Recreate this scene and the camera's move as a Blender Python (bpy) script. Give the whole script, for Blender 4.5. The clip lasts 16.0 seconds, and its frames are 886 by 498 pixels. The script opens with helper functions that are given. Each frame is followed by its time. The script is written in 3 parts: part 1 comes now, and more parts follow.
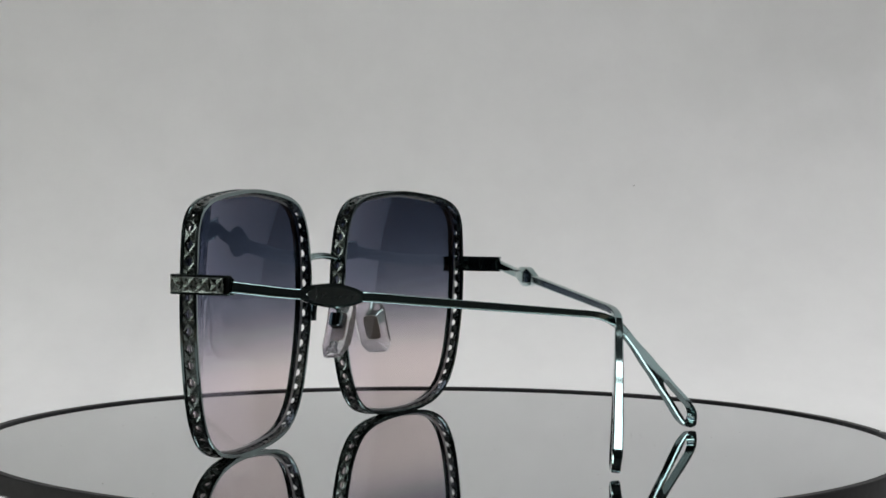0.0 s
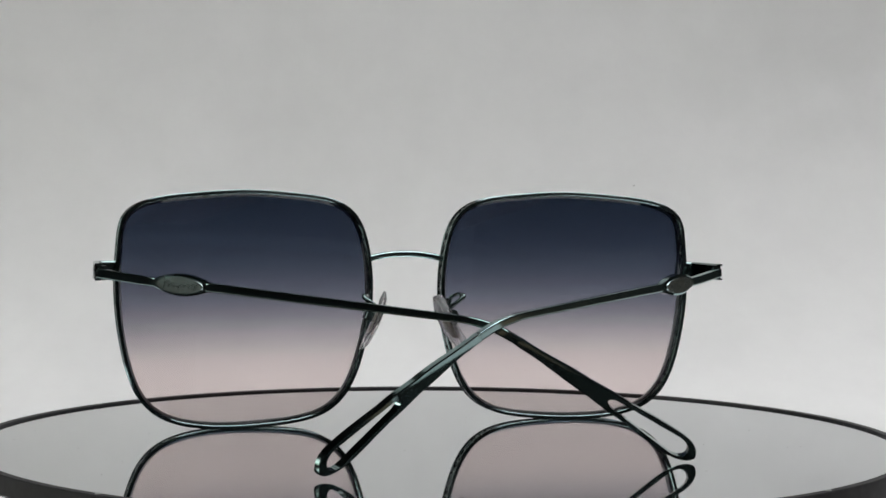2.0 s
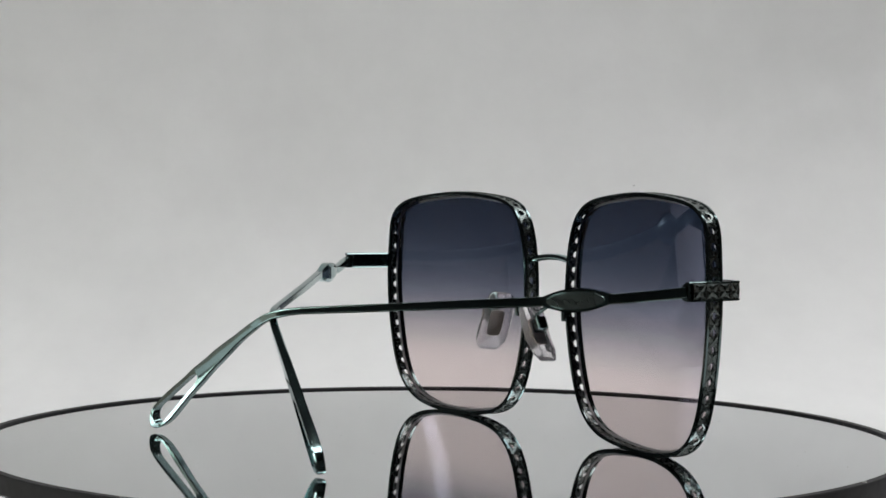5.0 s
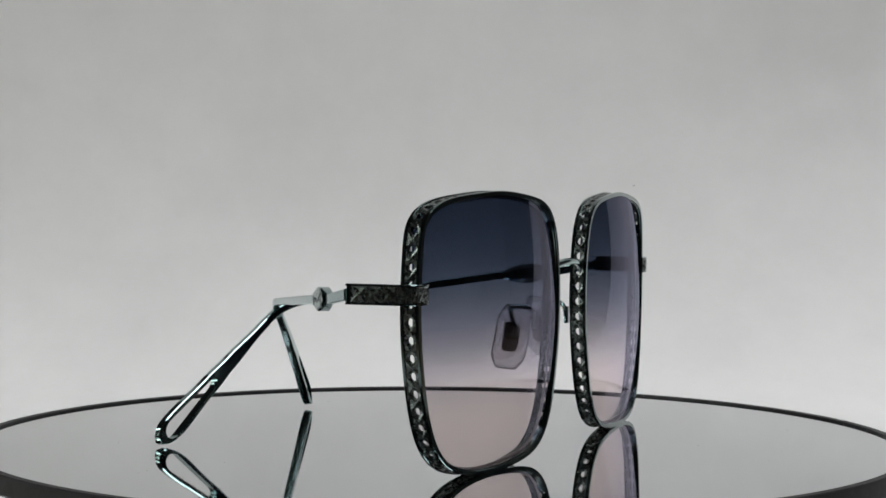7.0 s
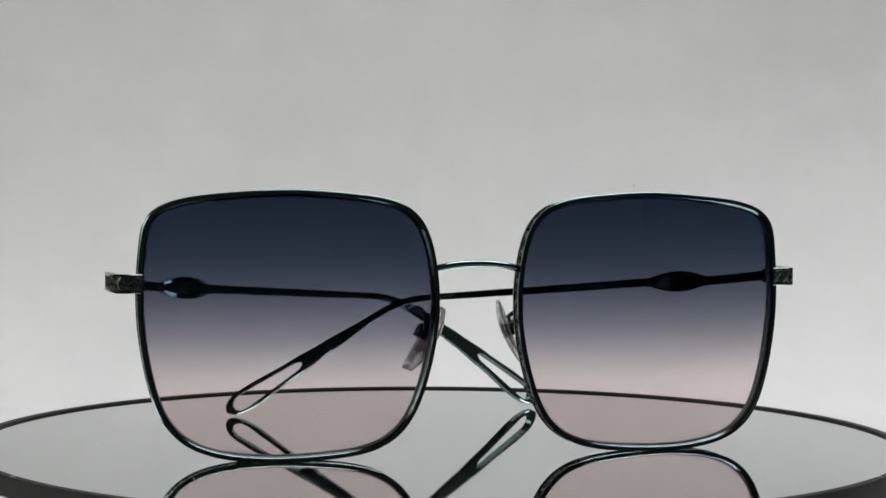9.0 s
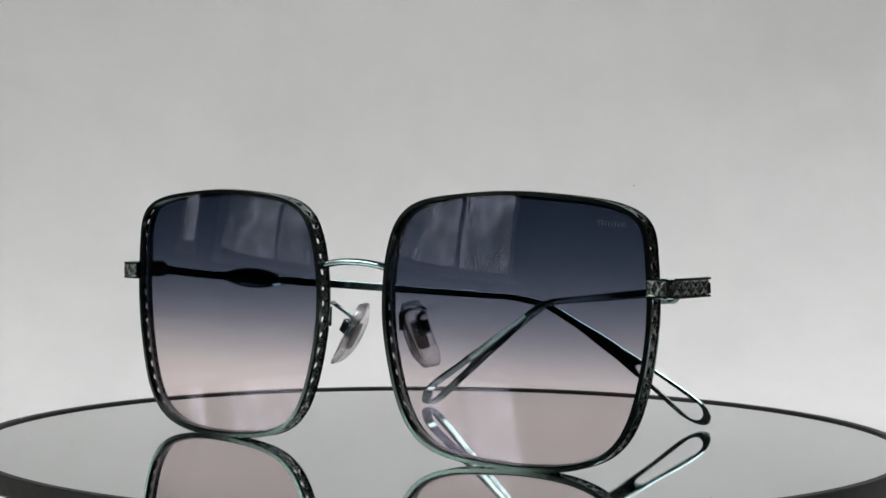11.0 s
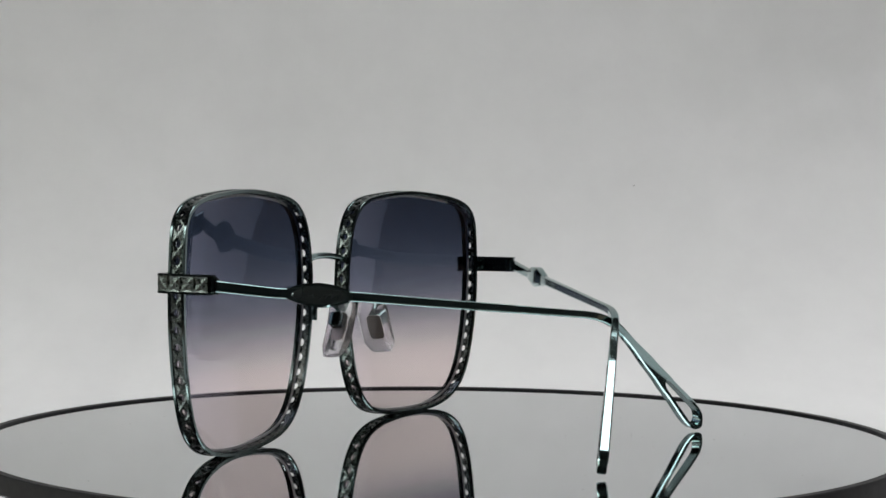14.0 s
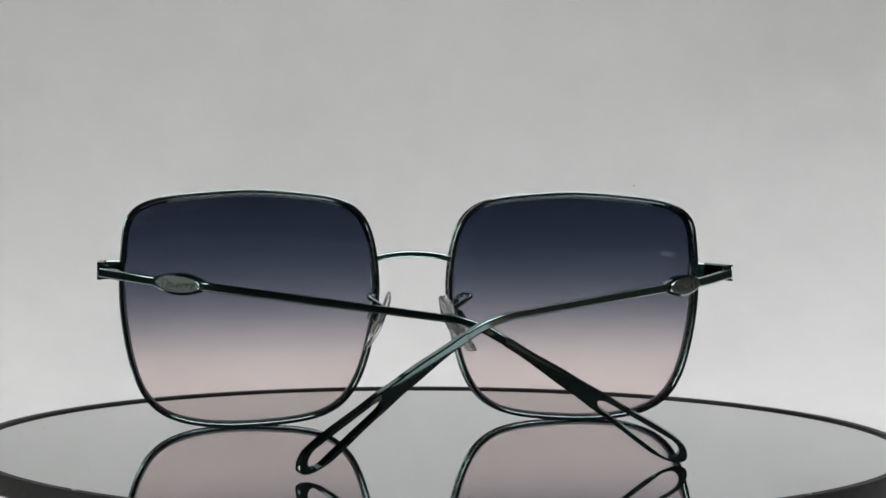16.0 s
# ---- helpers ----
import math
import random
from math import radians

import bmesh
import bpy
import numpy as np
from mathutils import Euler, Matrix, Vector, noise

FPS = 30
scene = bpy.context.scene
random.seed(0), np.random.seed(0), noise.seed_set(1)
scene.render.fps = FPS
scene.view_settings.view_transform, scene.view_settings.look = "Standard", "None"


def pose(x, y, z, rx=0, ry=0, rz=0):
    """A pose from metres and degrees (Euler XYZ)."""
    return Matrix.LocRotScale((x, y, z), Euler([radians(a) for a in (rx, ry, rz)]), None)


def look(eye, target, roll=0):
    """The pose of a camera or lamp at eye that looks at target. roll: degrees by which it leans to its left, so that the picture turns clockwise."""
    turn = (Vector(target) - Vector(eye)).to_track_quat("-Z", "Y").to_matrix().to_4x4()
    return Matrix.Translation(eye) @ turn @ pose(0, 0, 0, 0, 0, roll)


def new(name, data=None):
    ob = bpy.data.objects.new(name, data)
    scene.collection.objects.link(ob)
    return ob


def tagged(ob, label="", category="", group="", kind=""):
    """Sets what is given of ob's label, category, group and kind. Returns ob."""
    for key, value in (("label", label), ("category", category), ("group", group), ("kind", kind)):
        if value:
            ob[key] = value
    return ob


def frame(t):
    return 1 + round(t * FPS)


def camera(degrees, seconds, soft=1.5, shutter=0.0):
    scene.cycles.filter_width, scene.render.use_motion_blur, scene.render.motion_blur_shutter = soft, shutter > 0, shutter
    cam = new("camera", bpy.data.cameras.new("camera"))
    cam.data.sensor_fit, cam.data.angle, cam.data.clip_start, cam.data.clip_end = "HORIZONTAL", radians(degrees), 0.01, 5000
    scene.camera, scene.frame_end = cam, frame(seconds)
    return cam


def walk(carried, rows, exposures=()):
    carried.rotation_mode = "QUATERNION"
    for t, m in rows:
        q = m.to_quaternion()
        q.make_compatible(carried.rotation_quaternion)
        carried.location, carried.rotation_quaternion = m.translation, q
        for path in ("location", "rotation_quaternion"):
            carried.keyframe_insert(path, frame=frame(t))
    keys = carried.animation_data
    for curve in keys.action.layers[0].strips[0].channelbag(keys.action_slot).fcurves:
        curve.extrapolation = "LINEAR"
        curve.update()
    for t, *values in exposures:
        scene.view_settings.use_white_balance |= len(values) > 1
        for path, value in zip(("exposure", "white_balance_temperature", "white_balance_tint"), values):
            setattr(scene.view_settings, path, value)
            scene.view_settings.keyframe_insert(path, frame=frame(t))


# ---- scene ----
# The lens and the still camera
cam = camera(27.5, 16.0, soft=1.6)
EYE = (0.0, -0.38866, 0.05228)
VIEW = look(EYE, (0.00154, 0.61089, 0.02233), 0.42)
walk(cam, [(0.0, VIEW), (16.0, VIEW)], exposures=[(0.0, 0.0), (1.2, 0.0), (2.2, 0.1), (4.2, 0.1), (5.5, 0.08), (7.0, 0.0), (7.6, 0.0), (8.8, 0.1), (11.4, 0.15), (12.1, 0.05), (13.0, 0.06), (13.6, 0.0), (15.2, 0.0), (16.0, 0.08)])

# ---- world and light ----
world = bpy.data.worlds.new("daylight")
scene.world = world
world.use_nodes = True
wn = world.node_tree.nodes
wl = world.node_tree.links
sky = wn.new("ShaderNodeTexSky")
sky.sky_type = "NISHITA"
sky.sun_disc = False
sky.sun_elevation, sky.sun_rotation = radians(40), radians(150)
wl.new(sky.outputs[0], wn["Background"].inputs[0])
wn["Background"].inputs[1].default_value = 0.1


def area_lamp(name, eye, target, sx, sy, watts, color):
    data = bpy.data.lights.new(name, "AREA")
    data.shape, data.size, data.size_y, data.energy, data.color = "RECTANGLE", sx, sy, watts, color
    ob = new(name, data)
    ob.matrix_world = look(eye, target)
    return ob


CEIL_Z = 1.55
area_lamp("ceiling_lamp", (0.50, 0.15, CEIL_Z - 0.06), (0.50, 0.15, 0), 1.1, 1.0, 18.0, (0.979, 0.985, 0.994))

# ---- materials ----


def material(name):
    m = bpy.data.materials.new(name)
    m.use_nodes = True
    return m, m.node_tree.nodes, m.node_tree.links, m.node_tree.nodes["Principled BSDF"]


def surface(name, color, rough=0.5, metal=0.0, grain=200.0, vary=0.12, bump=0.1, wear=40.0, spread=0.1, distance=0.0002):
    """A surface with fine grain, broad wear and relief at real size."""
    m, n, l, b = material(name)
    co = n.new("ShaderNodeTexCoord")
    fine = n.new("ShaderNodeTexNoise")
    fine.inputs["Scale"].default_value, fine.inputs["Detail"].default_value = grain, 6
    broad = n.new("ShaderNodeTexNoise")
    broad.inputs["Scale"].default_value, broad.inputs["Detail"].default_value = wear, 3
    l.new(co.outputs["Object"], fine.inputs["Vector"])
    l.new(co.outputs["Object"], broad.inputs["Vector"])
    mix = n.new("ShaderNodeMix")
    mix.data_type = "RGBA"
    mix.inputs["A"].default_value = (*[c * (1 - vary) for c in color], 1)
    mix.inputs["B"].default_value = (*[min(1, c * (1 + vary)) for c in color], 1)
    l.new(broad.outputs["Fac"], mix.inputs["Factor"])
    l.new(mix.outputs["Result"], b.inputs["Base Color"])
    span = n.new("ShaderNodeMapRange")
    span.inputs["To Min"].default_value, span.inputs["To Max"].default_value = max(0.02, rough - spread), rough + spread
    l.new(fine.outputs["Fac"], span.inputs["Value"])
    l.new(span.outputs["Result"], b.inputs["Roughness"])
    b.inputs["Metallic"].default_value = metal
    if bump:
        bp = n.new("ShaderNodeBump")
        bp.inputs["Strength"].default_value, bp.inputs["Distance"].default_value = bump, distance
        l.new(fine.outputs["Fac"], bp.inputs["Height"])
        l.new(bp.outputs["Normal"], b.inputs["Normal"])
    return m


TEAL = surface("teal_metal", (0.27, 0.375, 0.375), 0.09, 1.0, 900, 0.12, 0.02, 90, 0.03, 0.00005)
TEAL_DARK = surface("dark_teal_metal", (0.14, 0.188, 0.188), 0.13, 1.0, 1400, 0.25, 0.015, 160, 0.04, 0.00002)
PLATE = surface("satin_teal_plate", (0.36, 0.44, 0.44), 0.24, 1.0, 1500, 0.12, 0.05, 200, 0.06, 0.00003)
ETCH = surface("etched_white", (0.11, 0.11, 0.115), 0.7, 0.0, 3000, 0.3, 0.0, 800)
STEEL = surface("brushed_steel", (0.45, 0.46, 0.46), 0.30, 1.0, 1500, 0.15, 0.1, 300, 0.1, 0.00005)
INSERT = surface("insert_metal", (0.30, 0.25, 0.22), 0.32, 1.0, 1500, 0.15, 0.1, 300, 0.1, 0.00005)
LATTICE = surface("dark_lattice_metal", (0.125, 0.145, 0.14), 0.27, 1.0, 1400, 0.3, 0.02, 160, 0.06, 0.00002)
ENGRAVED = surface("engraved_black", (0.03, 0.04, 0.04), 0.5, 0.4, 900, 0.2, 0.05, 90)
BLACK = surface("black_plastic", (0.012, 0.012, 0.013), 0.52, 0.0, 500, 0.25, 0.12, 30, 0.1)
BLACK.node_tree.nodes["Principled BSDF"].inputs["Specular IOR Level"].default_value = 0.3
MIRROR = surface("grey_mirror", (0.69, 0.71, 0.723), 0.025, 1.0, 300, 0.012, 0.0, 18, 0.012)
WALL = surface("painted_wall", (0.07, 0.069, 0.068), 0.85, 0.0, 120, 0.06, 0.2, 2, 0.05)
WOOD = surface("table_wood", (0.20, 0.13, 0.08), 0.5, 0.0, 60, 0.3, 0.1, 8)
FLOOR = surface("floor_boards", (0.16, 0.12, 0.09), 0.55, 0.0, 50, 0.3, 0.1, 5)
CURTAIN = surface("beige_frame_paint", (0.62, 0.55, 0.50), 0.5, 0.0, 120, 0.05, 0.1, 8)

BARK = surface("tree_bark", (0.09, 0.07, 0.055), 0.9, 0.0, 30, 0.3, 0.4, 4)
LEAF = surface("tree_leaves", (0.06, 0.10, 0.035), 0.6, 0.0, 40, 0.35, 0.1, 2)
GRASS = surface("grass_ground", (0.06, 0.08, 0.035), 0.9, 0.0, 30, 0.3, 0.3, 3)
DUST = surface("pale_dust", (0.55, 0.54, 0.53), 0.9, 0.0, 2000, 0.2, 0.0, 500)
SPECK = surface("grey_fleck", (0.52, 0.51, 0.505), 0.8, 0.0, 2000, 0.2, 0.1, 500)


def paper_material():
    m, n, l, b = material("white_paper")
    co = n.new("ShaderNodeTexCoord")
    fine = n.new("ShaderNodeTexNoise")
    fine.inputs["Scale"].default_value, fine.inputs["Detail"].default_value = 260, 5
    broad = n.new("ShaderNodeTexNoise")
    broad.inputs["Scale"].default_value, broad.inputs["Detail"].default_value = 5.5, 3
    broad.inputs["Distortion"].default_value = 0.8
    mottle = n.new("ShaderNodeTexNoise")
    mottle.inputs["Scale"].default_value, mottle.inputs["Detail"].default_value, mottle.inputs["Roughness"].default_value = 42, 7, 0.65
    for q in (fine, broad, mottle):
        l.new(co.outputs["Object"], q.inputs["Vector"])
    blend = n.new("ShaderNodeMath")
    blend.operation, blend.inputs[1].default_value = "MULTIPLY_ADD", 0.7
    l.new(mottle.outputs["Fac"], blend.inputs[0])
    l.new(broad.outputs["Fac"], blend.inputs[2])
    span = n.new("ShaderNodeMapRange")
    span.inputs["From Min"].default_value, span.inputs["From Max"].default_value = 0.45, 1.25
    l.new(blend.outputs[0], span.inputs["Value"])
    mix = n.new("ShaderNodeMix")
    mix.data_type = "RGBA"
    mix.inputs["A"].default_value, mix.inputs["B"].default_value = (0.74, 0.735, 0.735, 1), (0.85, 0.846, 0.844, 1)
    l.new(span.outputs["Result"], mix.inputs["Factor"])
    l.new(mix.outputs["Result"], b.inputs["Base Color"])
    b.inputs["Roughness"].default_value = 0.8
    near = n.new("ShaderNodeBump")
    near.inputs["Strength"].default_value, near.inputs["Distance"].default_value = 0.08, 0.0004
    far = n.new("ShaderNodeBump")
    far.inputs["Strength"].default_value, far.inputs["Distance"].default_value = 0.35, 0.02
    l.new(broad.outputs["Fac"], far.inputs["Height"])
    l.new(fine.outputs["Fac"], near.inputs["Height"])
    l.new(far.outputs["Normal"], near.inputs["Normal"])
    l.new(near.outputs["Normal"], b.inputs["Normal"])
    return m


PAPER = paper_material()


def glass_material(name, stops, rough=0.0, ior=1.5):
    """A thin clear sheet: what passes takes the tint of one of its two faces; what reflects follows Fresnel."""
    m = bpy.data.materials.new(name)
    m.use_nodes = True
    n, l = m.node_tree.nodes, m.node_tree.links
    n.clear()
    out = n.new("ShaderNodeOutputMaterial")
    co = n.new("ShaderNodeTexCoord")
    sep = n.new("ShaderNodeSeparateXYZ")
    l.new(co.outputs["Object"], sep.inputs[0])
    span = n.new("ShaderNodeMapRange")
    span.inputs["From Min"].default_value, span.inputs["From Max"].default_value = 0.0, 0.054
    l.new(sep.outputs["Z"], span.inputs["Value"])
    ramp = n.new("ShaderNodeValToRGB")
    ramp.color_ramp.interpolation = "B_SPLINE"
    els = ramp.color_ramp.elements
    while len(els) < len(stops):
        els.new(0.5)
    for e, (z, c) in zip(els, stops):
        e.position, e.color = z / 54.0, (*[v ** 0.5 for v in c], 1)
    l.new(span.outputs["Result"], ramp.inputs["Fac"])
    clear = n.new("ShaderNodeBsdfTransparent")
    l.new(ramp.outputs["Color"], clear.inputs["Color"])
    gloss = n.new("ShaderNodeBsdfGlossy")
    gloss.inputs["Roughness"].default_value = rough
    gloss.inputs["Color"].default_value = (0.78, 0.77, 1.0, 1)
    facing = n.new("ShaderNodeLayerWeight")
    facing.inputs["Blend"].default_value = 0.5
    power = n.new("ShaderNodeMath")
    power.operation, power.inputs[1].default_value = "POWER", 5.0
    l.new(facing.outputs["Facing"], power.inputs[0])
    f0 = ((ior - 1) / (ior + 1)) ** 2
    fres = n.new("ShaderNodeMath")
    fres.operation, fres.inputs[1].default_value, fres.inputs[2].default_value = "MULTIPLY_ADD", (1 - f0) * 0.56, f0 * 0.56
    l.new(power.outputs[0], fres.inputs[0])
    mix = n.new("ShaderNodeMixShader")
    l.new(fres.outputs[0], mix.inputs[0])
    l.new(clear.outputs[0], mix.inputs[1])
    l.new(gloss.outputs[0], mix.inputs[2])
    l.new(mix.outputs[0], out.inputs["Surface"])
    return m


def frosted():
    """Ground glass: part of the light scatters through, part back."""
    m, n, l, b = material("frosted_edge")
    co = n.new("ShaderNodeTexCoord")
    fine = n.new("ShaderNodeTexNoise")
    fine.inputs["Scale"].default_value = 900
    l.new(co.outputs["Object"], fine.inputs["Vector"])
    ramp = n.new("ShaderNodeValToRGB")
    ramp.color_ramp.elements[0].color, ramp.color_ramp.elements[1].color = (0.38, 0.38, 0.40, 1), (0.62, 0.61, 0.62, 1)
    l.new(fine.outputs["Fac"], ramp.inputs["Fac"])
    through_ = n.new("ShaderNodeBsdfTranslucent")
    l.new(ramp.outputs["Color"], through_.inputs["Color"])
    l.new(ramp.outputs["Color"], b.inputs["Base Color"])
    b.inputs["Roughness"].default_value = 0.35
    mix = n.new("ShaderNodeMixShader")
    mix.inputs[0].default_value = 0.62
    l.new(b.outputs[0], mix.inputs[1])
    l.new(through_.outputs[0], mix.inputs[2])
    l.new(mix.outputs[0], n["Material Output"].inputs["Surface"])
    return m


FROST = frosted()
LENS = glass_material("gradient_lens", [
    (0, (0.835, 0.73, 0.722)), (8, (0.84, 0.73, 0.72)), (14, (0.81, 0.705, 0.702)), (19.5, (0.565, 0.52, 0.545)),
    (25, (0.285, 0.275, 0.33)), (32, (0.114, 0.131, 0.186)), (40, (0.042, 0.055, 0.090)), (52, (0.0195, 0.0300, 0.052))])


def silicone():
    m, n, l, b = material("clear_silicone")
    b.inputs["Base Color"].default_value = (0.93, 0.90, 0.925, 1)
    b.inputs["Roughness"].default_value, b.inputs["IOR"].default_value = 0.10, 1.40
    b.inputs["Transmission Weight"].default_value = 0.88
    return m


SILICONE = silicone()

# ---- mesh helpers (millimetres in, metres out) ----


def link(name, bm, mat, parent=None, label="", smooth=True, sharp=38):
    bmesh.ops.recalc_face_normals(bm, faces=bm.faces)
    me = bpy.data.meshes.new(name)
    for v in bm.verts:
        v.co *= 0.001
    bm.to_mesh(me)
    bm.free()
    if smooth:
        for p in me.polygons:
            p.use_smooth = True
        me.set_sharp_from_angle(angle=radians(sharp))
    me.materials.append(mat)
    ob = new(name, me)
    if parent is not None:
        ob.parent = parent
    if label:
        ob["label"] = label
    return ob


def part(name, bm, material_, parent, label="", smooth=True, sharp=38):
    return link(name, bm, material_, parent, label, smooth, sharp)


def add_box(bm, lo, hi, bevel=0.0):
    r = bmesh.ops.create_cube(bm, size=1.0)
    vs = r["verts"]
    for v in vs:
        v.co = Vector([lo[i] + (v.co[i] + 0.5) * (hi[i] - lo[i]) for i in range(3)])
    if bevel:
        es = list({e for v in vs for e in v.link_edges})
        bmesh.ops.bevel(bm, geom=es, offset=bevel, segments=2, affect="EDGES", profile=0.6)


def sweep(bm, path, profile, closed=False, up=Vector((0, 0, 1)), across=None):
    """Loft profile(i) -> [(side, up)] along the path."""
    rings = []
    k = len(path)
    for i, p in enumerate(path):
        a = path[(i - 1) % k] if closed or i else p
        b = path[(i + 1) % k] if closed or i < k - 1 else p
        t = (b - a).normalized()
        s = t.cross(up).normalized()
        w = s.cross(t).normalized()
        if across is not None:
            w = across.cross(t).normalized()
            s = t.cross(w).normalized()
        rings.append([bm.verts.new(p + s * q[0] + w * q[1]) for q in profile(i)])
    m = len(rings[0])
    for i in range(k if closed else k - 1):
        r, q = rings[i], rings[(i + 1) % k]
        for j in range(m):
            bm.faces.new((r[j], r[(j + 1) % m], q[(j + 1) % m], q[j]))
    if not closed:
        bm.faces.new(rings[0])
        bm.faces.new(list(reversed(rings[-1])))
    return rings


def oval(a, b, n=12, power=2.0):
    out = []
    for i in range(n):
        c, s = math.cos(2 * math.pi * i / n), math.sin(2 * math.pi * i / n)
        out.append((a * math.copysign(abs(c) ** (2 / power), c), b * math.copysign(abs(s) ** (2 / power), s)))
    return out


def rounded(a, b, r):
    """A rectangle of half sizes a, b with rounded corners and flat faces."""
    out = []
    for sx, sy, start in ((1, 1, 0), (-1, 1, 90), (-1, -1, 180), (1, -1, 270)):
        arc = [(sx * (a - r) + r * math.cos(radians(start + g)), sy * (b - r) + r * math.sin(radians(start + g))) for g in (0, 30, 60, 90)]
        first, last = ((arc[0][0], arc[0][1] - 0.1 * sy), (arc[-1][0] - 0.1 * sx, arc[-1][1])) if start in (0, 180) else \
            ((arc[0][0] - 0.1 * sx, arc[0][1]), (arc[-1][0], arc[-1][1] - 0.1 * sy))
        out += [first, *arc, last]
    return out


def bezier(points, n):
    """Smooth path through the points (Catmull-Rom)."""
    p = [Vector(q) for q in points]
    p = [2 * p[0] - p[1], *p, 2 * p[-1] - p[-2]]
    out = []
    for i in range(1, len(p) - 2):
        for j in range(n):
            t = j / n
            a, b, c, d = p[i - 1:i + 3]
            out.append(0.5 * (2 * b + (c - a) * t + (2 * a - 5 * b + 4 * c - d) * t * t + (3 * b - a - 3 * c + d) * t ** 3))
    out.append(p[-2])
    return out


# ---- the room ----


def slab(name, lo, hi, mat, label, category):
    bm = bmesh.new()
    add_box(bm, [v * 1000 for v in lo], [v * 1000 for v in hi])
    return tagged(link(name, bm, mat, smooth=False), label, category, kind="structure")


X0, X1, Y0, Y1, Z0 = -1.7, 2.0, -2.0, 1.3, -0.79
slab("floor", (X0 - 0.1, Y0 - 0.1, Z0 - 0.1), (X1 + 0.1, Y1 + 0.1, Z0), FLOOR, "dark brown boarded floor of the room", "floor")
slab("ceiling", (X0 - 0.1, Y0 - 0.1, CEIL_Z), (X1 + 0.1, Y1 + 0.1, CEIL_Z + 0.1), WALL, "plain grey painted ceiling of the room", "ceiling")
slab("wall_north", (X0 - 0.1, Y1, Z0), (X1 + 0.1, Y1 + 0.1, CEIL_Z), WALL, "plain grey painted wall behind the paper", "wall")
slab("wall_east", (X1, Y0, Z0), (X1 + 0.1, Y1, CEIL_Z), WALL, "plain grey painted side wall", "wall")
slab("wall_south", (X0 - 0.1, Y0 - 0.1, Z0), (X1 + 0.1, Y0, CEIL_Z), WALL, "plain grey painted wall behind the camera", "wall")
WZ0, WZ1 = 0.14, 1.25
OPENINGS = ((-1.08, 0.10), (0.31, 0.54))
slab("wall_west_1", (X0 - 0.1, Y0, Z0), (X0, Y1, WZ0), WALL, "plain grey painted wall below the windows", "wall")
slab("wall_west_2", (X0 - 0.1, Y0, WZ1), (X0, Y1, CEIL_Z), WALL, "plain grey painted wall above the windows", "wall")
slab("wall_west_3", (X0 - 0.1, Y0, WZ0), (X0, -1.08, WZ1), WALL, "plain grey painted wall beside the window", "wall")
slab("wall_west_4", (X0 - 0.1, 0.10, WZ0), (X0, 0.31, WZ1), WALL, "plain grey painted pier between two windows", "wall")
slab("wall_west_5", (X0 - 0.1, 0.54, WZ0), (X0, Y1, WZ1), WALL, "plain grey painted wall beside the narrow window", "wall")


def window(name, y0, y1, bars, label):
    w = tagged(new(name), label, "window", kind="structure")
    w.location = (X0 - 0.05, 0, 0)
    a, b, c, d = [v * 1000 for v in (y0, y1, WZ0, WZ1)]
    wide = 85 if bars else 30
    for lo, hi in [((-20, a, c), (20, a + 30, d)), ((-20, b - wide, c), (20, b, d)), ((-20, a + 30, c), (20, b - wide, c + 30)), ((-20, a + 30, d - 30), (20, b - wide, d))] + \
            [((-18, y - 18, c + 30), (18, y + 18, d - 30)) for y in bars]:
        bm = bmesh.new()
        add_box(bm, lo, hi, 3)
        part("window_frame", bm, CURTAIN, w)
    bm = bmesh.new()
    add_box(bm, (20, a - 20, c - 25), (120, b + 20, c - 1), 3)
    part("window_sill", bm, CURTAIN, w)
    return w


window("window_1", *OPENINGS[0], (-560,), "wide beige window with two panes looking on trees")
window("window_2", *OPENINGS[1], (), "narrow beige window looking on trees")


